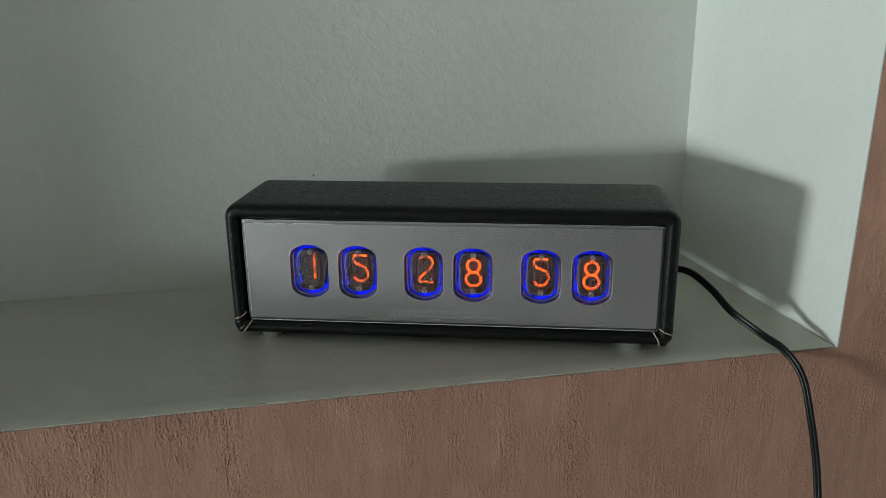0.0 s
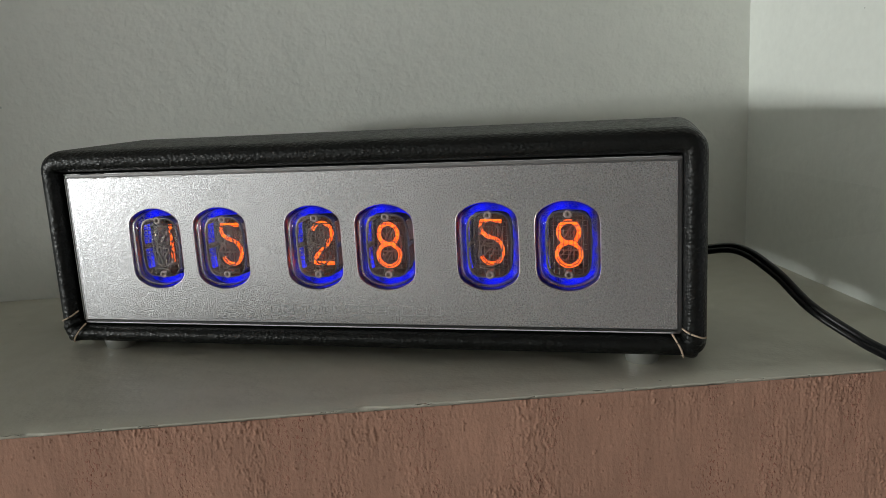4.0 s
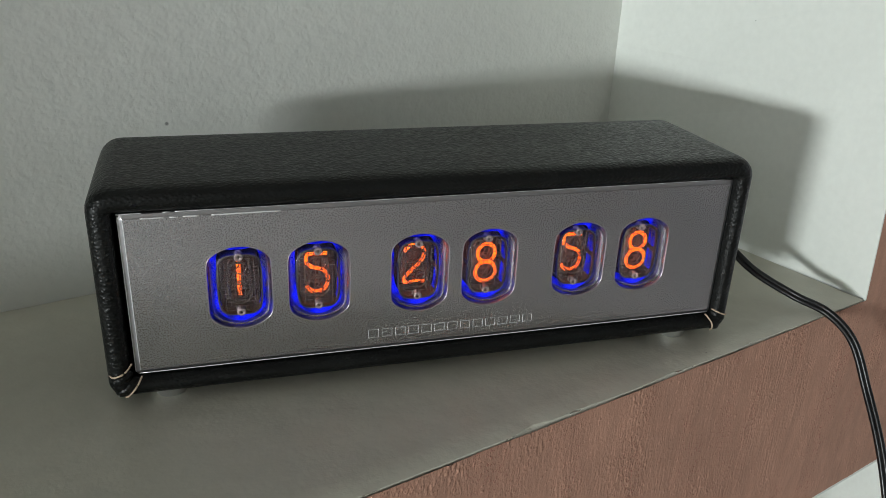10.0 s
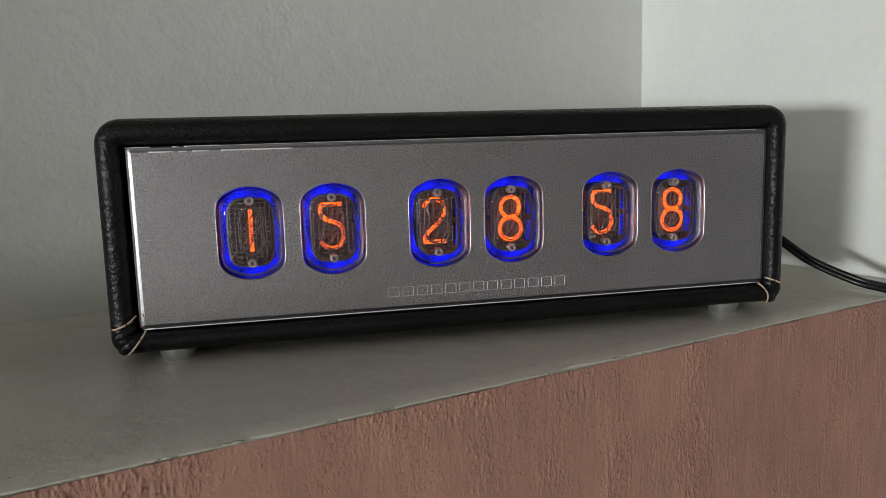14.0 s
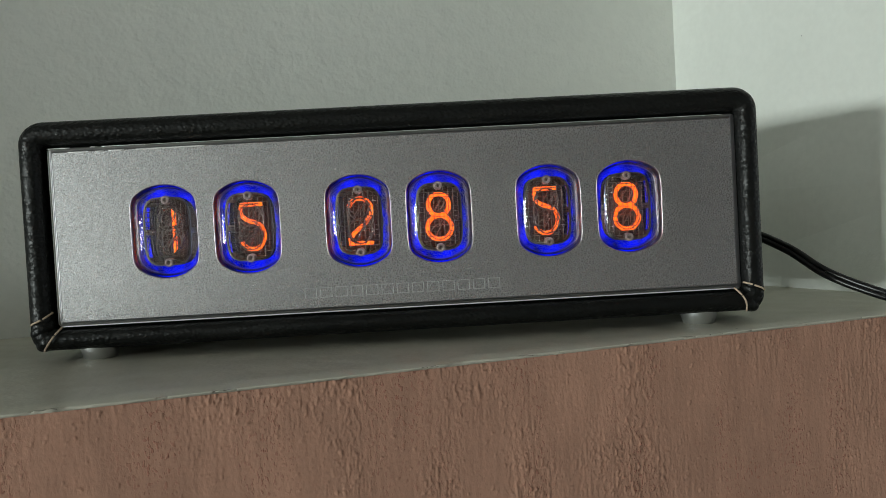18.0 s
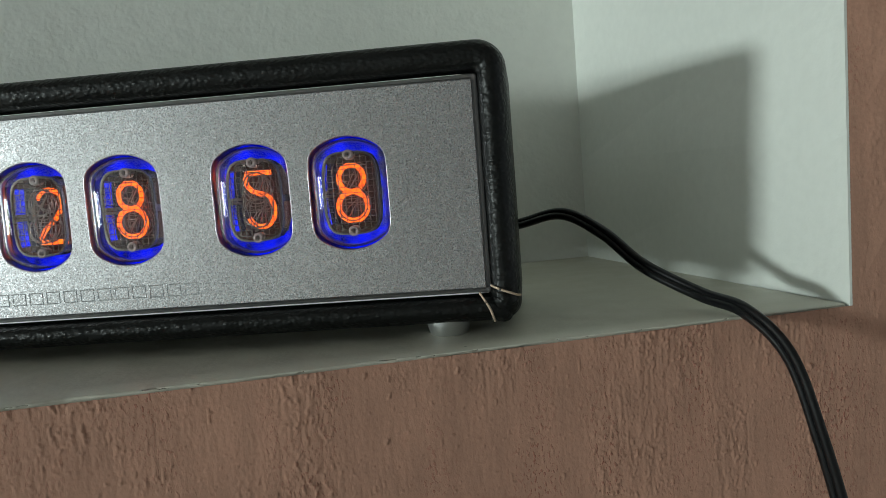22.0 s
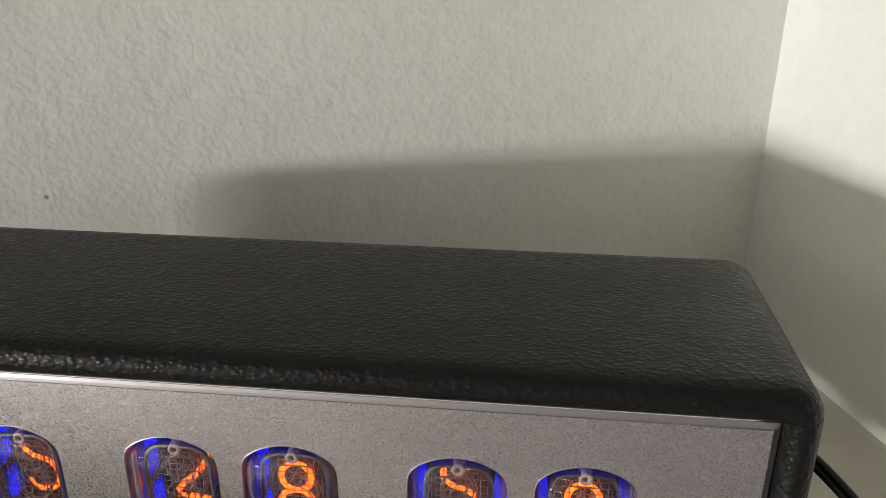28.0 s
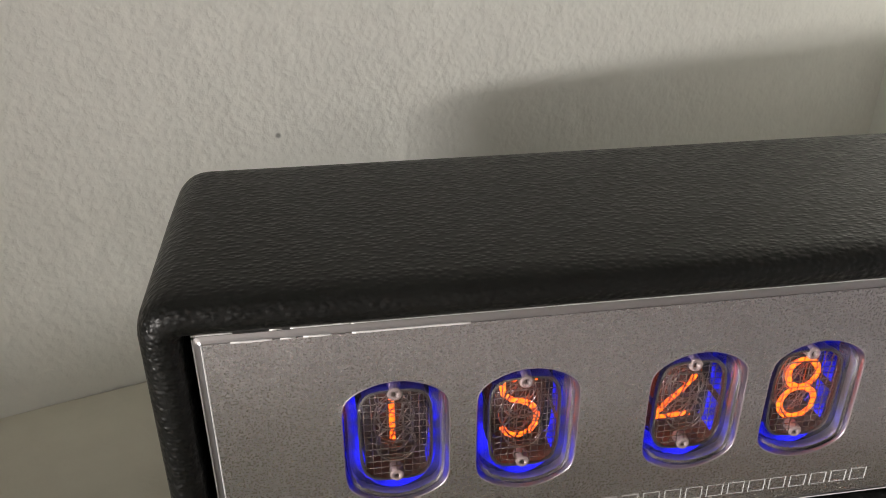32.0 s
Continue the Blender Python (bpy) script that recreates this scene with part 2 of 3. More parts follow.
# ---- building helpers ----
def finish(name, bm, material, smooth=True):
    me = bpy.data.meshes.new(name)
    bm.normal_update()
    bm.to_mesh(me)
    bm.free()
    me.materials.append(material)
    if smooth:
        me.shade_smooth()
    return me


def part(name, bm, material, parent, label="", smooth=True, m=None):
    data = bm if isinstance(bm, bpy.types.Mesh) else finish(name, bm, material, smooth)
    ob = new(name, data)
    ob.parent = parent
    if m is not None:
        ob.matrix_basis = m
    return tagged(ob, label)


def structure(name, bm, material, label, smooth=False, category=""):
    ob = new(name, finish(name, bm, material, smooth))
    ob.matrix_world = WALL
    return tagged(ob, label, category or name.split("_")[0], kind="structure")


def box(bm, a, b):
    v = [bm.verts.new((x, y, z)) for x in (a[0], b[0]) for y in (a[1], b[1]) for z in (a[2], b[2])]
    for f in ((0, 1, 3, 2), (4, 6, 7, 5), (0, 4, 5, 1), (2, 3, 7, 6), (0, 2, 6, 4), (1, 5, 7, 3)):
        bm.faces.new([v[i] for i in f])


def sweep(bm, pts, r, closed=False, seg=6, flat=None, r2=None, side=None):
    """A tube along pts. flat: its half depth along y; r2 and side: half size across that vector."""
    pts = [Vector(p) for p in pts]
    n = len(pts)
    rings = []
    ref = side and Vector(side)
    for i, p in enumerate(pts):
        a = pts[i - 1] if (i or closed) else p
        b = pts[(i + 1) % n] if (i < n - 1 or closed) else p
        t = (b - a).normalized()
        s = (ref if ref else Vector((0, 1, 0))).copy()
        s = (s - t * s.dot(t))
        s = s.normalized() if s.length > 1e-6 else t.orthogonal().normalized()
        q = t.cross(s).normalized()
        rs = r2 if r2 else (flat if flat else r)
        rings.append([bm.verts.new(p + q * (r * math.cos(2 * math.pi * k / seg)) + s * (rs * math.sin(2 * math.pi * k / seg))) for k in range(seg)])
    for i in range(n if closed else n - 1):
        a, b = rings[i], rings[(i + 1) % n]
        for k in range(seg):
            bm.faces.new((a[k], a[(k + 1) % seg], b[(k + 1) % seg], b[k]))
    if not closed:
        bm.faces.new(rings[0][::-1])
        bm.faces.new(rings[-1])


def loft(bm, loops, cap_first=False, cap_last=False):
    rings = [[bm.verts.new(p) for p in loop] for loop in loops]
    n = len(rings[0])
    for a, b in zip(rings, rings[1:]):
        for k in range(n):
            bm.faces.new((a[k], a[(k + 1) % n], b[(k + 1) % n], b[k]))
    if cap_first:
        bm.faces.new(rings[0][::-1])
    if cap_last:
        bm.faces.new(rings[-1])
    return rings


def catmull(pts, n=8):
    p = [Vector(q) for q in pts]
    p = [2 * p[0] - p[1], *p, 2 * p[-1] - p[-2]]
    out = []
    for i in range(1, len(p) - 2):
        a, b, c, d = p[i - 1:i + 3]
        for k in range(n):
            s = k / n
            out.append(0.5 * (2 * b + (c - a) * s + (2 * a - 5 * b + 4 * c - d) * s * s + (3 * b - a - 3 * c + d) * s ** 3))
    return out + [p[-2]]


def value_noise(x, y, seed=0):
    """Smooth lattice noise in 0..1 for arrays."""
    xi, yi = np.floor(x).astype(np.int64), np.floor(y).astype(np.int64)
    fx, fy = x - xi, y - yi
    fx, fy = fx * fx * (3 - 2 * fx), fy * fy * (3 - 2 * fy)

    def h(a, b):
        k = (a * 374761393 + b * 668265263 + seed * 1442695041) & 0xFFFFFFFF
        k = ((k ^ (k >> 13)) * 1274126177) & 0xFFFFFFFF
        return ((k ^ (k >> 16)) & 0xFFFF) / 65535.0
    return (h(xi, yi) * (1 - fx) + h(xi + 1, yi) * fx) * (1 - fy) + (h(xi, yi + 1) * (1 - fx) + h(xi + 1, yi + 1) * fx) * fy


def plaster_relief(u, z):
    """Depth of the dragged plaster, in metres: vertical ridges and crumbs in rough patches."""
    patch = np.clip((value_noise(u * 18, z * 9, 1) * 0.45 + value_noise(u * 75, z * 26, 2) * 0.65 + 0.22 * np.clip(1 + z / 0.022, 0, 1) * (z < 0.002) - 0.45) * 2.6, 0, 1)
    ridge = value_noise(u * 1050, z * 120, 3) * 0.55 + value_noise(u * 2000, z * 420, 4) * 0.45
    crumb = np.clip(value_noise(u * 1900, z * 900, 5) + value_noise(u * 2600, z * 1600, 6) * 0.40 - 0.86, 0, 1)
    lone = np.clip(value_noise(u * 1400, z * 900, 8) - 0.89, 0, 1)
    return 0.0005 * value_noise(u * 30, z * 14, 7) + patch * (0.00028 * ridge + 0.0012 * crumb) + 0.00010 * ridge + 0.0036 * lone


def lean(z):
    """How far the hand-made jamb beside the niche leans out and back at a height."""
    return 0.09 * np.clip(z, 0.0, 0.20)


def relief_sheet(u0, u1, z0, z1, step, name, parent):
    nu, nz = int((u1 - u0) / step) + 1, int((z1 - z0) / step) + 1
    u, z = np.meshgrid(np.linspace(u0, u1, nu), np.linspace(z0, z1, nz))
    v = -0.0004 - plaster_relief(u, z)
    if z1 > 0:
        v = v + lean(z) * np.clip(1 - (u - u0) / 0.03, 0, 1)
        u = u + lean(z) * (1 - (u - u0) / (u1 - u0))
    co = np.stack([u, v, z], -1).reshape(-1, 3)
    i = np.arange(nu * nz).reshape(nz, nu)
    faces = np.stack([i[:-1, :-1], i[:-1, 1:], i[1:, 1:], i[1:, :-1]], -1).reshape(-1, 4)
    me = bpy.data.meshes.new(name)
    me.from_pydata(co.tolist(), [], faces.tolist())
    me.materials.append(M_PLASTER)
    me.shade_smooth()
    return part(name, me, M_PLASTER, parent)


# ---- the room and the niche ----
# N_LEFT is out of view, set so the jamb shades the back wall's left
DEPTH, N_LEFT, N_TOP = 0.190, -0.84, 0.42
BAND_Z, LOW_Z0, LOW_L, LOW_R = -0.127, -0.55, -0.05, 0.15      # underside of the plaster band; floor and sides of the niche below it
bm = bmesh.new()
box(bm, (ROOM_L, 0, FLOOR_Z), (ROOM_R, 0.45, LOW_Z0 - 0.004))
box(bm, (ROOM_L, 0, BAND_Z), (ROOM_R, 0.45, -0.004))
box(bm, (LOW_R, 0, LOW_Z0 - 0.004), (ROOM_R, 0.45, BAND_Z))
# unseen wall, added up to LOW_L to shade the lower niche's side
box(bm, (ROOM_L, 0, LOW_Z0 - 0.004), (LOW_L, 0.45, BAND_Z))
box(bm, (ROOM_L, 0, N_TOP), (ROOM_R, 0.45, CEIL_Z))
loft(bm, [[(0.0015 + lean(z), lean(z), z), (0.0315 + lean(z), 0, z), (ROOM_R, 0, z), (ROOM_R, 0.45, z), (0.0015 + lean(z), 0.45, z)] for z in (-0.004, 0.0, 0.05, 0.10, 0.15, 0.20, N_TOP)], True, True)
box(bm, (ROOM_L, 0, -0.004), (N_LEFT, 0.45, N_TOP))
# made-up plaster curb, out of view, shades the lower left; it rises a little above the shelf towards the niche's far
# end
for a, b, h, k in ((N_LEFT, -0.64, 0.030, 0.014), (-0.64, -0.52, 0.014, 0.001)):
    v = [bm.verts.new(p) for p in ((a, 0, -0.003), (b, 0, -0.003), (b, 0, k), (a, 0, h), (a, 0.02, -0.003), (b, 0.02, -0.003), (b, 0.02, k), (a, 0.02, h))]
    for f in ((0, 1, 2, 3), (7, 6, 5, 4), (3, 2, 6, 7), (0, 3, 7, 4), (1, 5, 6, 2)):
        bm.faces.new([v[i] for i in f])
wall = structure("wall_front", bm, M_PLASTER, "rough pinkish-brown dragged plaster wall around a white niche", category="wall")
relief_sheet(-0.58, 0.14, BAND_Z, -0.0008, 0.00032, "plaster_coat", wall)
relief_sheet(0.0015, 0.13, -0.0008, 0.25, 0.0005, "plaster_coat", wall)

bm = bmesh.new()
loft(bm, [[(0.0006 + lean(z), -0.0006 + lean(z), z), (0.0015 + lean(z), -0.0006 + lean(z), z), (0.0015, DEPTH, z), (-0.003, DEPTH, z)] for z in (-0.003, 0.0, 0.05, 0.10, 0.15, 0.20, N_TOP)], True, True)
structure("niche_wall_side", bm, M_SMOOTH, "smooth white painted side wall of the niche", category="wall")
bm = bmesh.new()
box(bm, (N_LEFT, DEPTH, -0.004), (0.0015, 0.44, N_TOP))
structure("niche_wall_back", bm, M_NICHE, "off-white back wall of the niche with roller texture", category="wall")
bm = bmesh.new()
box(bm, (N_LEFT, 0.0, N_TOP - 0.003), (0.0, DEPTH, N_TOP))
structure("niche_top", bm, M_SMOOTH, "white painted top of the niche", category="niche")
bm = bmesh.new()
box(bm, (N_LEFT, 0.0, 0.0), (N_LEFT + 0.004, DEPTH, N_TOP - 0.003))
structure("niche_wall_end", bm, M_SMOOTH, "white painted end wall of the niche, unseen, placed to shade its left", category="wall")

# the shelf, with a thin uneven lip of paint along its front edge
bm = bmesh.new()
rows = []
US = [N_LEFT + (-0.62 - N_LEFT) * k / 20 for k in range(20)] + [-0.62 + 0.6192 * k / 700 for k in range(701)]
for u in US:
    chip = 0.0016 * math.exp(-((u + 0.218) / 0.006) ** 2) + 0.0009 * math.exp(-((u + 0.196) / 0.020) ** 2) + 0.0011 * math.exp(-((u + 0.325) / 0.007) ** 2) + 0.0009 * math.exp(-((u + 0.145) / 0.008) ** 2) + 0.0007 * math.exp(-((u + 0.09) / 0.009) ** 2)
    wob = 0.0004 * noise.noise((u * 45, 3.1, 0)) + 0.0004 * noise.noise((u * 190, 7.7, 0)) + 0.0003 * noise.noise((u * 700, 1.7, 0))
    front = -0.0004 + 0.7 * wob + chip
    drop = 0.0005 + 0.0005 * noise.noise((u * 120, 9.2, 0)) + 0.0005 * noise.noise((u * 520, 5.2, 0))
    sag = 0.0006 * noise.noise((u * 12, 2.2, 0))
    rows.append([bm.verts.new(p) for p in ((u, DEPTH - 0.0004 - 0.0004 * noise.noise((u * 60, 4.4, 0)), 0.0), (u, 0.09, sag), (u, 0.072, sag * 0.8), (u, 0.012, sag * 0.3), (u, front + 0.0006, 0.0), (u, front, -0.0004), (u, front + 0.0002, -drop), (u, 0.0, -drop - 0.0002), (u, 0.0, -0.004))])
for a, b in zip(rows, rows[1:]):
    for k in range(8):
        bm.faces.new((a[k], b[k], b[k + 1], a[k + 1]))
structure("niche_shelf", bm, M_SHELF, "grey-white painted niche shelf with a chipped front edge", True, "shelf")

# the white niche below
bm = bmesh.new()
box(bm, (LOW_L, DEPTH, LOW_Z0), (LOW_R, 0.44, BAND_Z))
structure("lower_niche_wall_back", bm, M_NICHE, "off-white back wall of the lower niche", category="wall")
bm = bmesh.new()
box(bm, (LOW_R - 0.004, -0.001, LOW_Z0), (LOW_R, DEPTH, BAND_Z - 0.0005))
structure("lower_niche_wall_side", bm, M_SMOOTH, "smooth white side wall of the lower niche", category="wall")
bm = bmesh.new()
box(bm, (LOW_L, 0.0, BAND_Z - 0.003), (LOW_R - 0.004, DEPTH, BAND_Z - 0.0005))
structure("lower_niche_top", bm, M_SMOOTH, "white painted underside of the band", category="niche")
bm = bmesh.new()
box(bm, (LOW_L, -0.001, LOW_Z0 - 0.004), (LOW_R - 0.004, DEPTH, LOW_Z0))
structure("lower_niche_shelf", bm, M_SHELF, "grey-white painted shelf of the lower niche", category="shelf")

# the rest of the room is unseen, added for bounce light and reflections
bm = bmesh.new()
box(bm, (ROOM_L - 0.2, ROOM_B, FLOOR_Z - 0.1), (ROOM_R, 0.45, FLOOR_Z))
structure("floor", bm, M_FLOOR, "plain pale floor of the room", category="floor")
bm = bmesh.new()
box(bm, (ROOM_L - 0.2, ROOM_B, CEIL_Z), (ROOM_R, 0.45, CEIL_Z + 0.1))
structure("ceiling", bm, M_ROOM, "plain grey ceiling of the room", category="ceiling")
# unseen wall, made pale and bluish to brighten the plate's reflection
bm = bmesh.new()
box(bm, (ROOM_R, ROOM_B, FLOOR_Z), (ROOM_R + 0.2, 0.45, CEIL_Z))
structure("wall_right", bm, M_COOL, "unseen pale blue-grey wall, a reflector for the front plate", category="wall")
bm = bmesh.new()
box(bm, (ROOM_L - 0.2, ROOM_B - 0.2, FLOOR_Z), (ROOM_R + 0.2, ROOM_B, CEIL_Z))
structure("wall_rear", bm, M_ROOM, "plain grey wall of the room", category="wall")
bm = bmesh.new()
x0, x1 = ROOM_L - 0.2, ROOM_L
box(bm, (x0, ROOM_B, FLOOR_Z), (x1, 0.45, WIN[2]))
box(bm, (x0, ROOM_B, WIN[3]), (x1, 0.45, CEIL_Z))
box(bm, (x0, ROOM_B, WIN[2]), (x1, WIN[0], WIN[3]))
box(bm, (x0, WIN[1], WIN[2]), (x1, 0.45, WIN[3]))
structure("wall_window", bm, M_ROOM, "plain grey wall with the window opening", category="wall")

# ---- the clock ----
clock = tagged(new("nixie_clock"), "black leather-wrapped nixie tube clock with aluminium front on a shelf", "clock")
HW, Z0, Z1 = 0.1305, 0.0024, 0.0830


def round_rect(hw, z0, z1, r, y, seg=7, low=None):
    out = []
    q = r if low is None else low
    for cx, cz, r, a in ((hw - r, z1 - r, r, 0), (-hw + r, z1 - r, r, 90), (-hw + q, z0 + q, q, 180), (hw - q, z0 + q, q, 270)):
        for k in range(seg + 1):
            t = radians(a + 90 * k / seg)
            out.append((cx + r * math.cos(t), y, cz + r * math.sin(t)))
    # even points on the long edges keep the shading calm
    res = []
    for i, p in enumerate(out):
        q = out[(i + 1) % len(out)]
        res.append(p)
        if math.dist(p, q) > 0.02:
            m = 16 if abs(p[0] - q[0]) > 0.02 else 6
            res += [tuple(p[j] + (q[j] - p[j]) * k / m for j in range(3)) for k in range(1, m)]
    return res


PROFILE = ((0.0060, 0.0690), (0.0030, 0.0687), (0.0012, 0.0676), (0.0003, 0.0656), (0, 0.0630), (0, 0.045), (0, 0.025), (0, 0.0036), (0.0003, 0.0010), (0.0011, -0.0013),
           (0.0025, -0.0027), (0.0043, -0.0033), (0.0060, -0.0028), (0.0069, -0.0014), (0.0074, 0.0006), (0.0076, 0.0030), (0.0076, 0.0200))
bm = bmesh.new()
# the sides swell a little towards the back
loft(bm, [round_rect(HW - 1.12 * d + 0.0006 * min(max((y - 0.004) / 0.04, 0), 1), Z0 + d, Z1 - d - 0.4 * (max(d - 0.004, 0) if y < 0.021 else 0), max(0.0085 - d, 0.0012), y, low=max(0.0058 - 0.65 * d, 0.0012)) for d, y in PROFILE], True, False)
bmesh.ops.recalc_face_normals(bm, faces=bm.faces)
bmesh.ops.translate(bm, verts=bm.verts, vec=(-0.0008, 0, 0))
case = part("case", bm, M_LEATHER, clock, "black pebbled leather wrap with stitched lower corners")
bm = bmesh.new()
box(bm, (-HW + 0.0092, 0.0185, Z0 + 0.0075), (HW - 0.0092, 0.0195, Z1 - 0.0075))
part("backing", bm, M_DARK, case, "black backing behind the plate", False)

# folded leather and thread at the two lower front corners: lobes (x, z, half length, half thickness), then the two threads
FOLDS = (
    (((-0.1256, 0.0103, 0.0047, 0.0029), (-0.1234, 0.0064, 0.0053, 0.0031)), 34,
     ((-0.1212, -0.0012, 0.0163), (-0.1228, -0.0034, 0.0149), (-0.1247, -0.0043, 0.0138), (-0.1270, -0.0040, 0.0129), (-0.1284, -0.0026, 0.0123), (-0.1294, 0.0002, 0.0119)),
     ((-0.1182, -0.0016, 0.0110), (-0.1194, -0.0036, 0.0092), (-0.1212, -0.0044, 0.0068), (-0.1232, -0.0037, 0.0044), (-0.1246, -0.0020, 0.0030))),
    (((0.1240, 0.0096, 0.0044, 0.0028), (0.1215, 0.0060, 0.0050, 0.0030)), -36,
     ((0.1203, -0.0012, 0.0131), (0.1218, -0.0034, 0.0126), (0.1236, -0.0042, 0.0119), (0.1258, -0.0038, 0.0110), (0.1275, -0.0020, 0.0101), (0.1284, 0.0006, 0.0096)),
     ((0.1169, -0.0016, 0.0112), (0.1182, -0.0036, 0.0094), (0.1196, -0.0043, 0.0070), (0.1204, -0.0034, 0.0044), (0.1208, -0.0018, 0.0028))),
)
for lobes, slant, *threads in FOLDS:
    out = math.copysign(0.0009, lobes[0][0])
    bm = bmesh.new()
    for x, z, a, b in lobes:
        bmesh.ops.create_uvsphere(bm, u_segments=20, v_segments=12, radius=1.0,
                                  matrix=Matrix.Translation((x + out, 0.0002, z)) @ Matrix.Rotation(radians(-slant), 4, "Y") @ Matrix.Diagonal((a, 0.0038, b, 1)))
    part("corner_fold", bm, M_LEATHER, case, "folded black leather corner")
    for pts in threads:
        pts = [p + Vector((out, 0, 0)) for p in catmull(pts, 8)]
        n = len(pts) - 1
        for a, b in ((0.0, 0.30), (0.34, 0.72), (0.76, 1.0)):
            bm = bmesh.new()
            sweep(bm, pts[round(a * n):round(b * n) + 1], 0.00034, seg=8)
            part("stitch", bm, M_THREAD, case, "cream thread stitch")

# turned feet
bm = bmesh.new()
ring = lambda r, z: [(r * math.cos(2 * math.pi * k / 32), r * math.sin(2 * math.pi * k / 32), z) for k in range(32)]
loft(bm, [ring(0.0052, SHELF_Z), ring(0.0056, SHELF_Z + 0.0003), ring(0.0068, 0.0028), ring(0.0069, 0.0050)], True, True)
bmesh.ops.recalc_face_normals(bm, faces=bm.faces)
foot = finish("foot", bm, M_FOOT)
foot.shade_smooth()
for x in (-0.110, 0.1075):
    for y in (0.0072, 0.058):
        part("foot", foot, M_FOOT, clock, "turned aluminium foot", m=Matrix.Translation((x, y, 0)))

# front plate with six openings
PX, PZ0, PZ1, CZ = 0.1214, 0.0107, 0.0735, 0.0424
HA, HB = 0.01155, 0.0165
TUBE_X = (-0.0822, -0.0533, -0.0143, 0.0143, 0.0533, 0.0822)


def lobe(a, b, t, n=3.0):
    """A point of an oval: straight sides and broad arcs above and below, or for n above 3 a rounder box."""
    c, s = math.cos(t), math.sin(t)
    if n == 3.0:
        big = b * 0.93
        z0 = b - big
        r1, r2 = a / max(abs(c), 1e-6), z0 * abs(s) + math.sqrt(big * big - (z0 * c) ** 2)
        r = (r1 ** -18 + r2 ** -18) ** (-1 / 18)
    else:
        r = (abs(c / a) ** n + abs(s / b) ** n) ** (-1 / n)
    return r * c, r * s


def lobe_loop(a, b, y, cnt=64, cx=0.0, cz=0.0, n=3.0):
    return [(cx + x, y, cz + z) for x, z in (lobe(a, b, 2 * math.pi * k / cnt, n) for k in range(cnt))]


bm = bmesh.new()
INS = 0.0019
ix, iz0, iz1 = PX - INS, PZ0 + INS, PZ1 - INS
cuts = [-ix, -0.0673, -0.0336, 0.0, 0.0336, 0.0673, ix]
cache = {}


def vert(p):
    key = tuple(round(c, 6) for c in p)
    if key not in cache:
        cache[key] = bm.verts.new(p)
    return cache[key]


for cx, xa, xb in zip(TUBE_X, cuts, cuts[1:]):
    angles = [2 * math.pi * k / 64 for k in range(64)] + [math.atan2(z - CZ, x - cx) % (2 * math.pi) for x in (xa, xb) for z in (iz0, iz1)]
    angles = sorted(set(round(a, 5) for a in angles))
    inner, outer = [], []
    for t in angles:
        c, s = math.cos(t), math.sin(t)
        k = min(((xb - cx) / c if c > 1e-9 else (xa - cx) / c if c < -1e-9 else 9), ((iz1 - CZ) / s if s > 1e-9 else (iz0 - CZ) / s if s < -1e-9 else 9))
        outer.append(vert((cx + k * c, 0, CZ + k * s)))
        x, z = lobe(HA, HB, t)
        inner.append(vert((cx + x, 0, CZ + z)))
    for k in range(len(angles)):
        j = (k + 1) % len(angles)
        bm.faces.new((inner[k], outer[k], outer[j], inner[j]))
bmesh.ops.recalc_face_normals(bm, faces=bm.faces)
if sum(f.normal.y for f in bm.faces) > 0:
    bmesh.ops.reverse_faces(bm, faces=bm.faces)
plate = part("front_plate", bm, M_ALU, clock, "satin aluminium front plate with six openings", False)

bm = bmesh.new()
rect = lambda d, y, r: round_rect(PX - d, PZ0 + d, PZ1 - d, r, y, 4)
loft(bm, [rect(0.0, 0.0040, 0.0012), rect(0.0, 0.0016, 0.0012), rect(0.00012, 0.00110, 0.0011), rect(0.0004, 0.00072, 0.0010), rect(0.0012, 0.00042, 0.0008), rect(INS - 0.0002, 0.00014, 0.0004), rect(INS - 0.0001, 0.00026, 0.0003), rect(INS, 0.0, 0.0002)])
bmesh.ops.recalc_face_normals(bm, faces=bm.faces)
part("bevel", bm, M_EDGE, plate, "polished bevelled plate edge", False)

# pale strips painting the light caught by the edge: (from, to, below the top, half thickness), from the plate's left
# end
for x0, x1, dz, r in ((0.0, 0.008, 0.0003, 0.00028), (0.015, 0.0175, 0.0003, 0.0002), (0.019, 0.031, 0.0003, 0.00028), (0.0075, 0.0155, INS, 0.0003), (0.017, 0.020, INS, 0.00025),
                      (0.0215, 0.027, INS, 0.0003), (0.031, 0.055, INS, 0.0003), (0.031, 0.2385, 0.0003, 0.00018)):
    bm = bmesh.new()
    n = max(2, int((x1 - x0) / 0.0012))
    pts = [(-PX + x0 + (x1 - x0) * k / n, 0.0010 if dz < 0.001 else 0.00005, PZ1 - dz + 0.00007 * noise.noise((k * 0.9 + x0 * 900, 0.3, 0))) for k in range(n + 1)]
    sweep(bm, pts, r, seg=6, flat=min(r, 0.0002))
    part("edge_glint", bm, M_GLINT, plate, "pale line painting a glint on the edge")
# glints of the left and bottom edges, likewise pale strips
bm = bmesh.new()
sweep(bm, [(-PX + INS, 0.00002, PZ0 + INS + (PZ1 - PZ0 - 2 * INS) * k / 20) for k in range(21)], 0.00018, seg=6)
part("edge_glint", bm, M_GLINT, plate, "pale line painting a glint on the edge")
bm = bmesh.new()
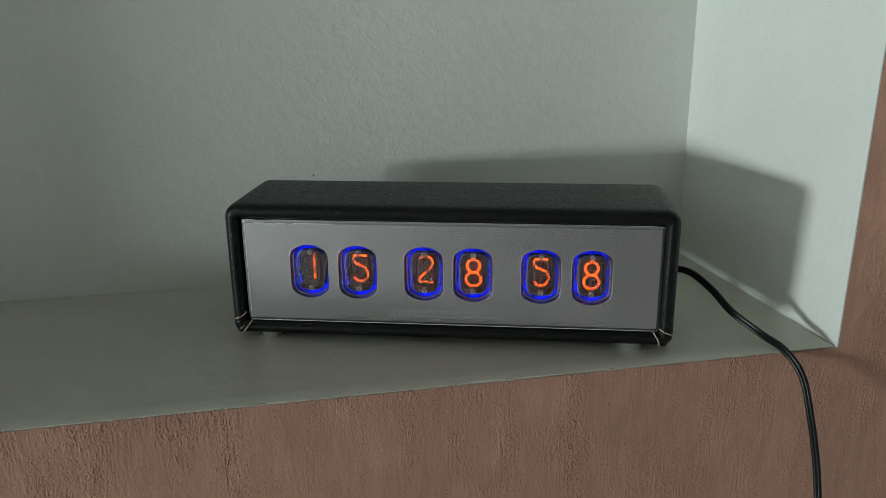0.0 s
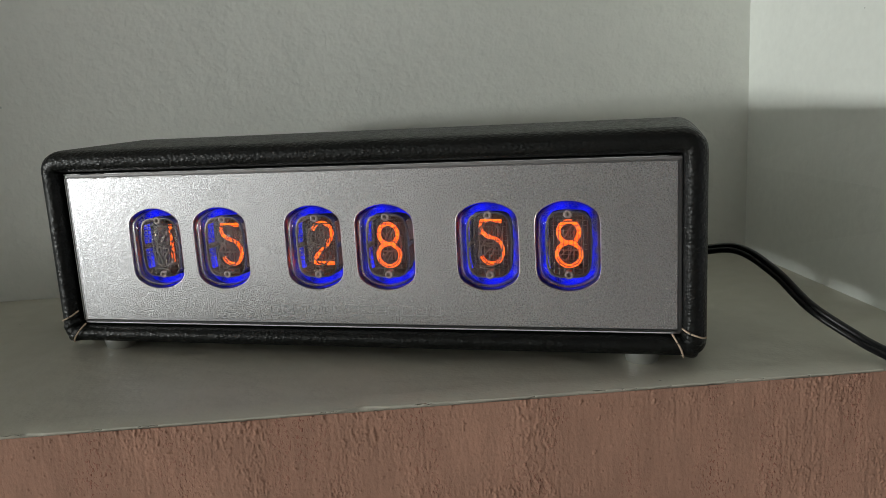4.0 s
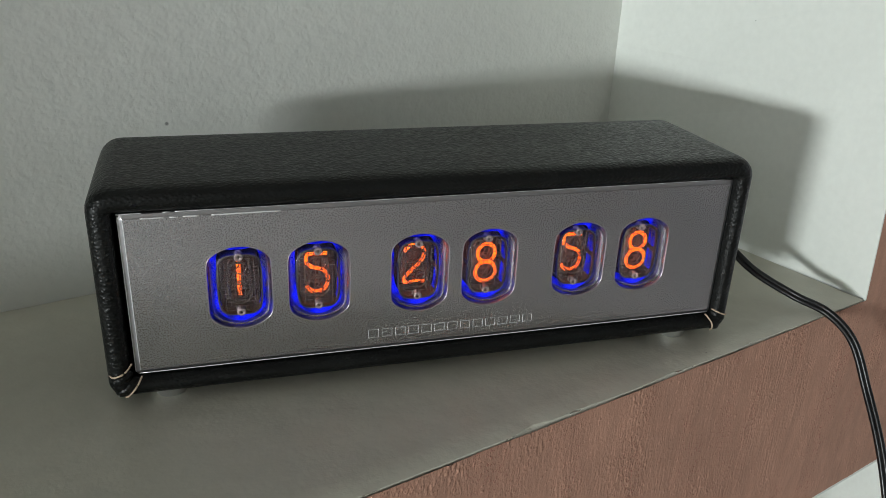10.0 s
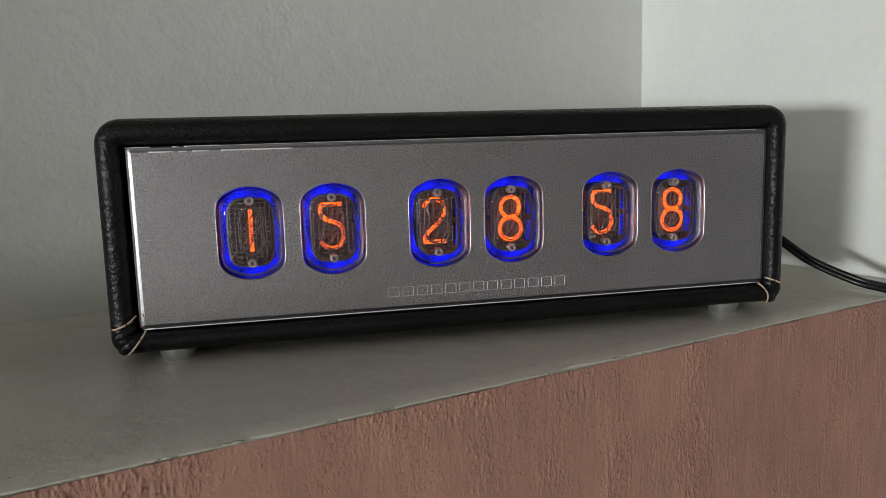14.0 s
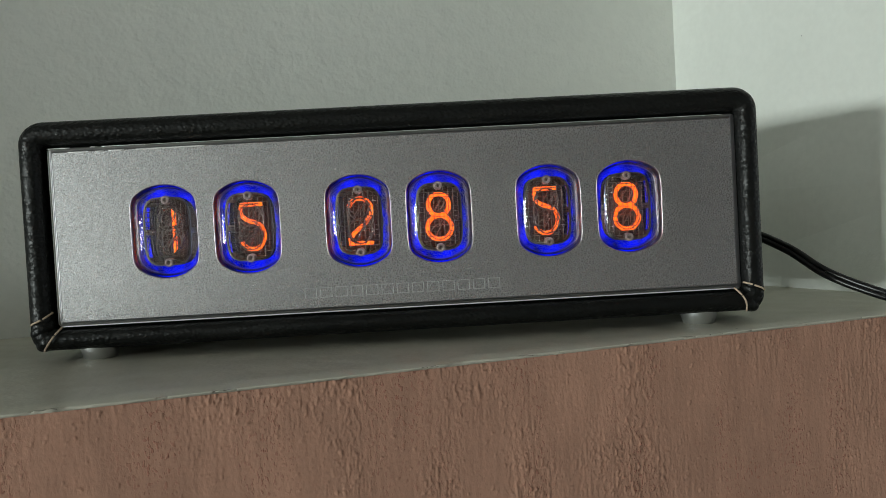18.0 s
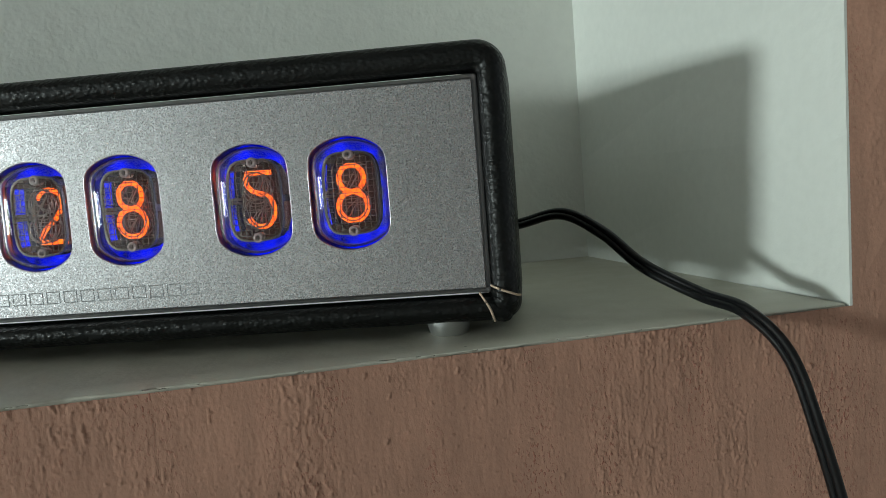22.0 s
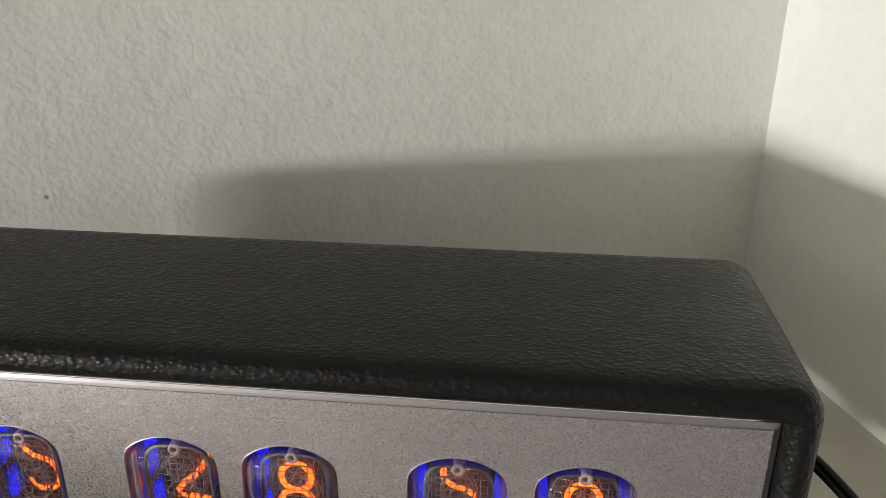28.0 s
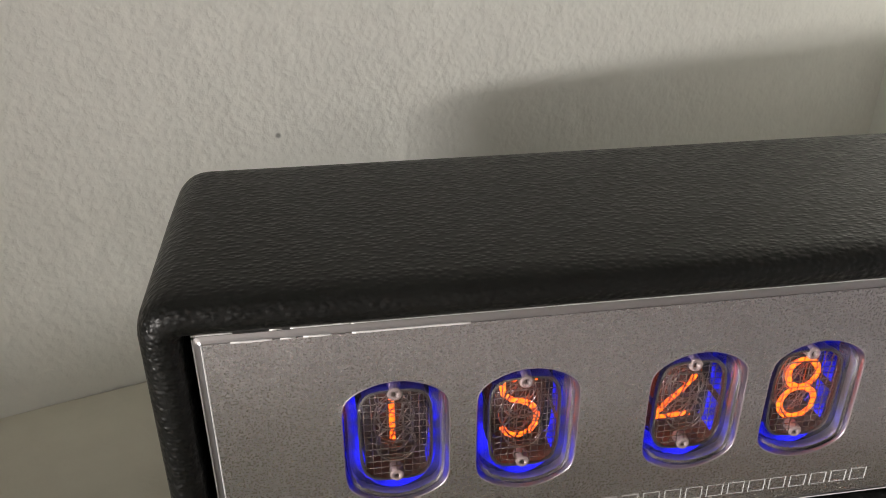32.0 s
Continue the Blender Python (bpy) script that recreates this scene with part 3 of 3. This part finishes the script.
sweep(bm, [(-PX + 0.0002, 0.0009, PZ0 + 0.001 + (PZ1 - PZ0 - 0.002) * k / 20) for k in range(21)], 0.0002, seg=6)
part("edge_glint", bm, M_GLINT, plate, "pale line painting a glint on the edge")
bm = bmesh.new()
sweep(bm, [(-PX + 0.001 + (2 * PX - 0.002) * k / 40, 0.0009, PZ0 + 0.0002) for k in range(41)], 0.00026, seg=6)
part("edge_glint", bm, M_GLINT, plate, "pale line painting a glint on the edge")

bm = bmesh.new()
loft(bm, [lobe_loop(HA + 0.0002, HB + 0.0002, 0.00002), lobe_loop(HA + 0.0001, HB + 0.0001, -0.00006), lobe_loop(HA - 0.00005, HB - 0.00005, -0.00004), lobe_loop(HA - 0.0002, HB - 0.0002, 0.0002), lobe_loop(HA - 0.0002, HB - 0.0002, 0.0041)])
bmesh.ops.recalc_face_normals(bm, faces=bm.faces)
rim = finish("opening_rim", bm, M_RIM)
for x in TUBE_X:
    part("opening_rim", rim, M_RIM, plate, "polished rim of the opening", m=Matrix.Translation((x, 0, CZ)))

# engraved mark: a row of plain hollow bars
bm = bmesh.new()
w, h = 0.0020, 0.0017
sweep(bm, [(-w, 0, -h), (w, 0, -h), (w, 0, h), (-w, 0, h)], 0.00022, True, 4, 0.00016)
bar = finish("mark_bar", bm, M_MARK, False)
for k in range(13):
    part("mark_bar", bar, M_MARK, plate, "thin engraved hollow bar", m=Matrix.Translation((-0.0325 + 0.00541 * k, -0.00003, 0.0178)))


# ---- the tubes ----
def arc(cx, cz, rx, rz, a0, a1, n=18):
    return [(cx + rx * math.cos(radians(a0 + (a1 - a0) * k / n)), cz + rz * math.sin(radians(a0 + (a1 - a0) * k / n))) for k in range(n + 1)]


DIGITS = {
    0: [arc(0, 0, 4.8, 9, 0, 360, 32)],
    1: [[(0, -9), (0, -3), (0, 3), (0, 9)]],
    2: [arc(0, 4.5, 4.6, 4.5, 165, -35) + [(1.6, -1.2), (-2.6, -4.6), (-4.4, -7.2), (-4.6, -9), (0, -9), (4.8, -9)]],
    3: [[(-4.4, 9), (0, 9), (4.2, 9), (2.4, 5.8), (0.4, 2.6)] + arc(0, -3.4, 4.9, 5.6, 70, -160)],
    4: [[(2, -9), (2, 0), (2, 9), (-1.5, 2.9), (-4.8, -3.2), (0, -3.2), (5, -3.2)]],
    5: [[(4.4, 9), (0, 9), (-3.8, 9), (-4.4, 7), (-4.0, 4.6), (-2.0, 2.8), (0.6, 1.9)] + arc(0, -3.5, 4.7, 5.4, 62, -155)],
    6: [[(2.5, 9), (0.2, 5), (-3.2, -0.2)], arc(0, -3.9, 4.8, 5.1, 0, 360, 28)],
    7: [[(-4.6, 9), (0, 9), (4.6, 9), (1.5, 0), (-1.5, -9)]],
    8: [arc(0, 4.7, 4.0, 4.3, 0, 360, 24), arc(0, -4.3, 4.7, 4.7, 0, 360, 26)],
    9: [arc(0, 3.9, 4.8, 5.1, 0, 360, 28), [(3.2, 0.2), (0.5, -4), (-2.5, -9)]],
}
ORDER = (3, 8, 9, 4, 0, 5, 7, 2, 6, 1)
digit_y = {d: 0.0042 + 0.00085 * k for k, d in enumerate(ORDER)}


def digit_mesh(d, lit):
    bm = bmesh.new()
    for line in DIGITS[d]:
        closed = math.dist(line[0], line[-1]) < 0.01
        pts = [(x * 0.00093, 0, z * 0.00091) for x, z in (line[:-1] if closed else line)]
        sweep(bm, pts, 0.00076 if lit else 0.00022, closed, 8 if lit else 5, 0.00030 if lit else 0.0001)
    return finish("digit", bm, M_ORANGE if lit else M_WIRE)


unlit = {d: digit_mesh(d, False) for d in range(10)}

# inside: a dark cup with a grey metal frame at its mouth
bm = bmesh.new()
loft(bm, [lobe_loop(0.0083, 0.0122, 0.0030, 48, n=4.0), lobe_loop(0.0078, 0.0117, 0.0030, 48, n=4.0), lobe_loop(0.0078, 0.0117, 0.0040, 48, n=4.0), lobe_loop(0.0078, 0.0117, 0.0135, 48, n=4.0), lobe_loop(0.0078, 0.0117, 0.0145, 48, n=4.0)], False, True)
# the cage is open at both sides, above and below a middle strut, so that the ring shines in
gaps = [f for f in bm.faces if len(f.verts) == 4 and 0.008 < f.calc_center_median().y < 0.010 and abs(f.calc_center_median().x) > 0.0066 and 0.0010 < abs(f.calc_center_median().z) < 0.0085]
bmesh.ops.delete(bm, geom=gaps, context="FACES")
cup = finish("nixie_tube", bm, M_HOUSE, False)
bm = bmesh.new()
loft(bm, [lobe_loop(0.0084, 0.0123, 0.0040, 48, n=4.0), lobe_loop(0.0084, 0.0123, 0.0028, 48, n=4.0), lobe_loop(0.0079, 0.0118, 0.0027, 48, n=4.0)])
mouth = finish("frame", bm, M_FRAME, False)
bm = bmesh.new()
for k in range(-4, 5):
    x = 0.00175 * k
    e = 0.0116 if abs(k) < 4 else 0.0105
    n = int(e / 0.000219)
    sweep(bm, [(x, 0.0032 + 0.00012 * math.cos(math.pi * (e * j / n) / 0.00175 + math.pi * k), e * j / n) for j in range(-n, n + 1)], 0.00013, seg=6)
for k in range(-6, 7):
    z = 0.00175 * k
    e = 0.0077 if abs(k) < 6 else 0.0068
    sweep(bm, [(-e, 0.0032, z), (e, 0.0032, z)], 0.00012, seg=6)
mesh_net = finish("anode_mesh", bm, M_MESH)
bm = bmesh.new()
ringxz = lambda r, y: [(r * math.cos(2 * math.pi * k / 20), y, r * math.sin(2 * math.pi * k / 20)) for k in range(20)]
loft(bm, [ringxz(0.0016, 0.0060), ringxz(0.0016, 0.0029), ringxz(0.0014, 0.0026), ringxz(0.0007, 0.0026), ringxz(0.00065, 0.0036)], False, True)
bmesh.ops.recalc_face_normals(bm, faces=bm.faces)
pin = finish("pin", bm, M_PIN)
# the blue light ring stands nearer the glass at top and bottom than at the sides
bm = bmesh.new()
bend = lambda a, b, y0, y1, n: [(x, y0 + (y1 - y0) * (abs(x) / a) ** 2, z) for x, _, z in lobe_loop(a, b, 0, 64, n=n)]
loft(bm, [bend(0.0086, 0.0125, 0.0070, 0.0105, 4.0), bend(0.0112, 0.0160, 0.0060, 0.0092, 3.0), bend(0.0114, 0.0163, 0.0042, 0.0084, 3.0)])
led = finish("led_ring", bm, M_BLUE)
bm = bmesh.new()
loft(bm, [lobe_loop(0.0116, 0.0165, 0.0040), lobe_loop(0.0116, 0.0165, 0.0150)], False, True)
well = finish("well", bm, M_DARK, False)
# the glass bulb: outer and inner skin, rounded towards the front
bm = bmesh.new()
I, GA, GB = 0.0006, 0.0111, 0.0159
outer = [(0.0, 0.0150), (0.0, 0.0040), (0.0003, 0.0022), (0.0010, 0.0008), (0.0020, -0.0001), (0.0034, -0.0007), (0.0050, -0.0009), (0.0070, -0.0010)]
skin = [lobe_loop(GA - I - d * 0.95, GB - I - d * 0.95, y + 0.0005 - 0.0012, 48) for d, y in reversed(outer)]
loft(bm, skin + [lobe_loop(GA - d, GB - d, y - 0.0012, 48) for d, y in outer], True, True)
bmesh.ops.recalc_face_normals(bm, faces=bm.faces)
glass = finish("envelope", bm, M_GLASS)

TIME = (1, 5, 2, 8, 5, 8)
lit_mesh = {d: digit_mesh(d, True) for d in set(TIME)}
for x, shown in zip(TUBE_X, TIME):
    tube = part("nixie_tube", cup, M_HOUSE, clock, "oval glass nixie tube with a glowing orange numeral", m=Matrix.Translation((x, 0, CZ)))
    part("well", well, M_DARK, tube)
    part("frame", mouth, M_FRAME, tube, "grey metal frame")
    part("anode_mesh", mesh_net, M_MESH, tube, "fine square wire mesh")
    for z in (-0.0112, 0.0112):
        part("pin", pin, M_PIN, tube, "dull grey ceramic pin", m=Matrix.Translation((0, 0, z)))
    for d in range(10):
        lit = d == shown
        part("digit", lit_mesh[d] if lit else unlit[d], M_WIRE, tube, "glowing orange numeral" if lit else "thin unlit wire numeral", m=Matrix.Translation((0, digit_y[d], 0)))
    part("led_ring", led, M_BLUE, tube, "deep blue light ring")
    g = part("envelope", glass, M_GLASS, tube, "clear rounded glass bulb")
    g.visible_shadow = False

# ---- the cable ----
CABLE = [(0.1000, 0.0670, 0.0196), (0.1125, 0.0755, 0.0225), (0.1308, 0.0698, 0.0258), (0.1458, 0.0577, 0.0290), (0.1582, 0.0453, 0.0223), (0.1695, 0.0334, 0.0115), (0.1839, 0.0195, 0.0034),
         (0.1930, 0.0050, 0.0001), (0.2010, -0.0061, -0.0107), (0.2043, -0.0178, -0.0305), (0.2053, -0.0322, -0.0522), (0.2050, -0.0454, -0.0763), (0.2060, -0.0607, -0.1135), (0.2100, -0.0750, -0.2000), (0.2150, -0.0800, -0.4000), (0.220, -0.060, FLOOR_Z + 0.003)]
line = catmull(CABLE, 10)
cable = tagged(new("power_cable"), "black twin-core power cable running over the shelf edge", "cable")
for s in (-1, 1):
    bm = bmesh.new()
    pts = []
    for i, p in enumerate(line):
        t = (line[min(i + 1, len(line) - 1)] - line[max(i - 1, 0)]).normalized()
        side = t.cross(Vector((-0.80, -0.45, 0.60))).normalized()
        pts.append(p + side * (s * 0.00095))
    sweep(bm, pts, 0.0013, seg=10)
    part("core", bm, M_CABLE, cable, "black rubber strand")
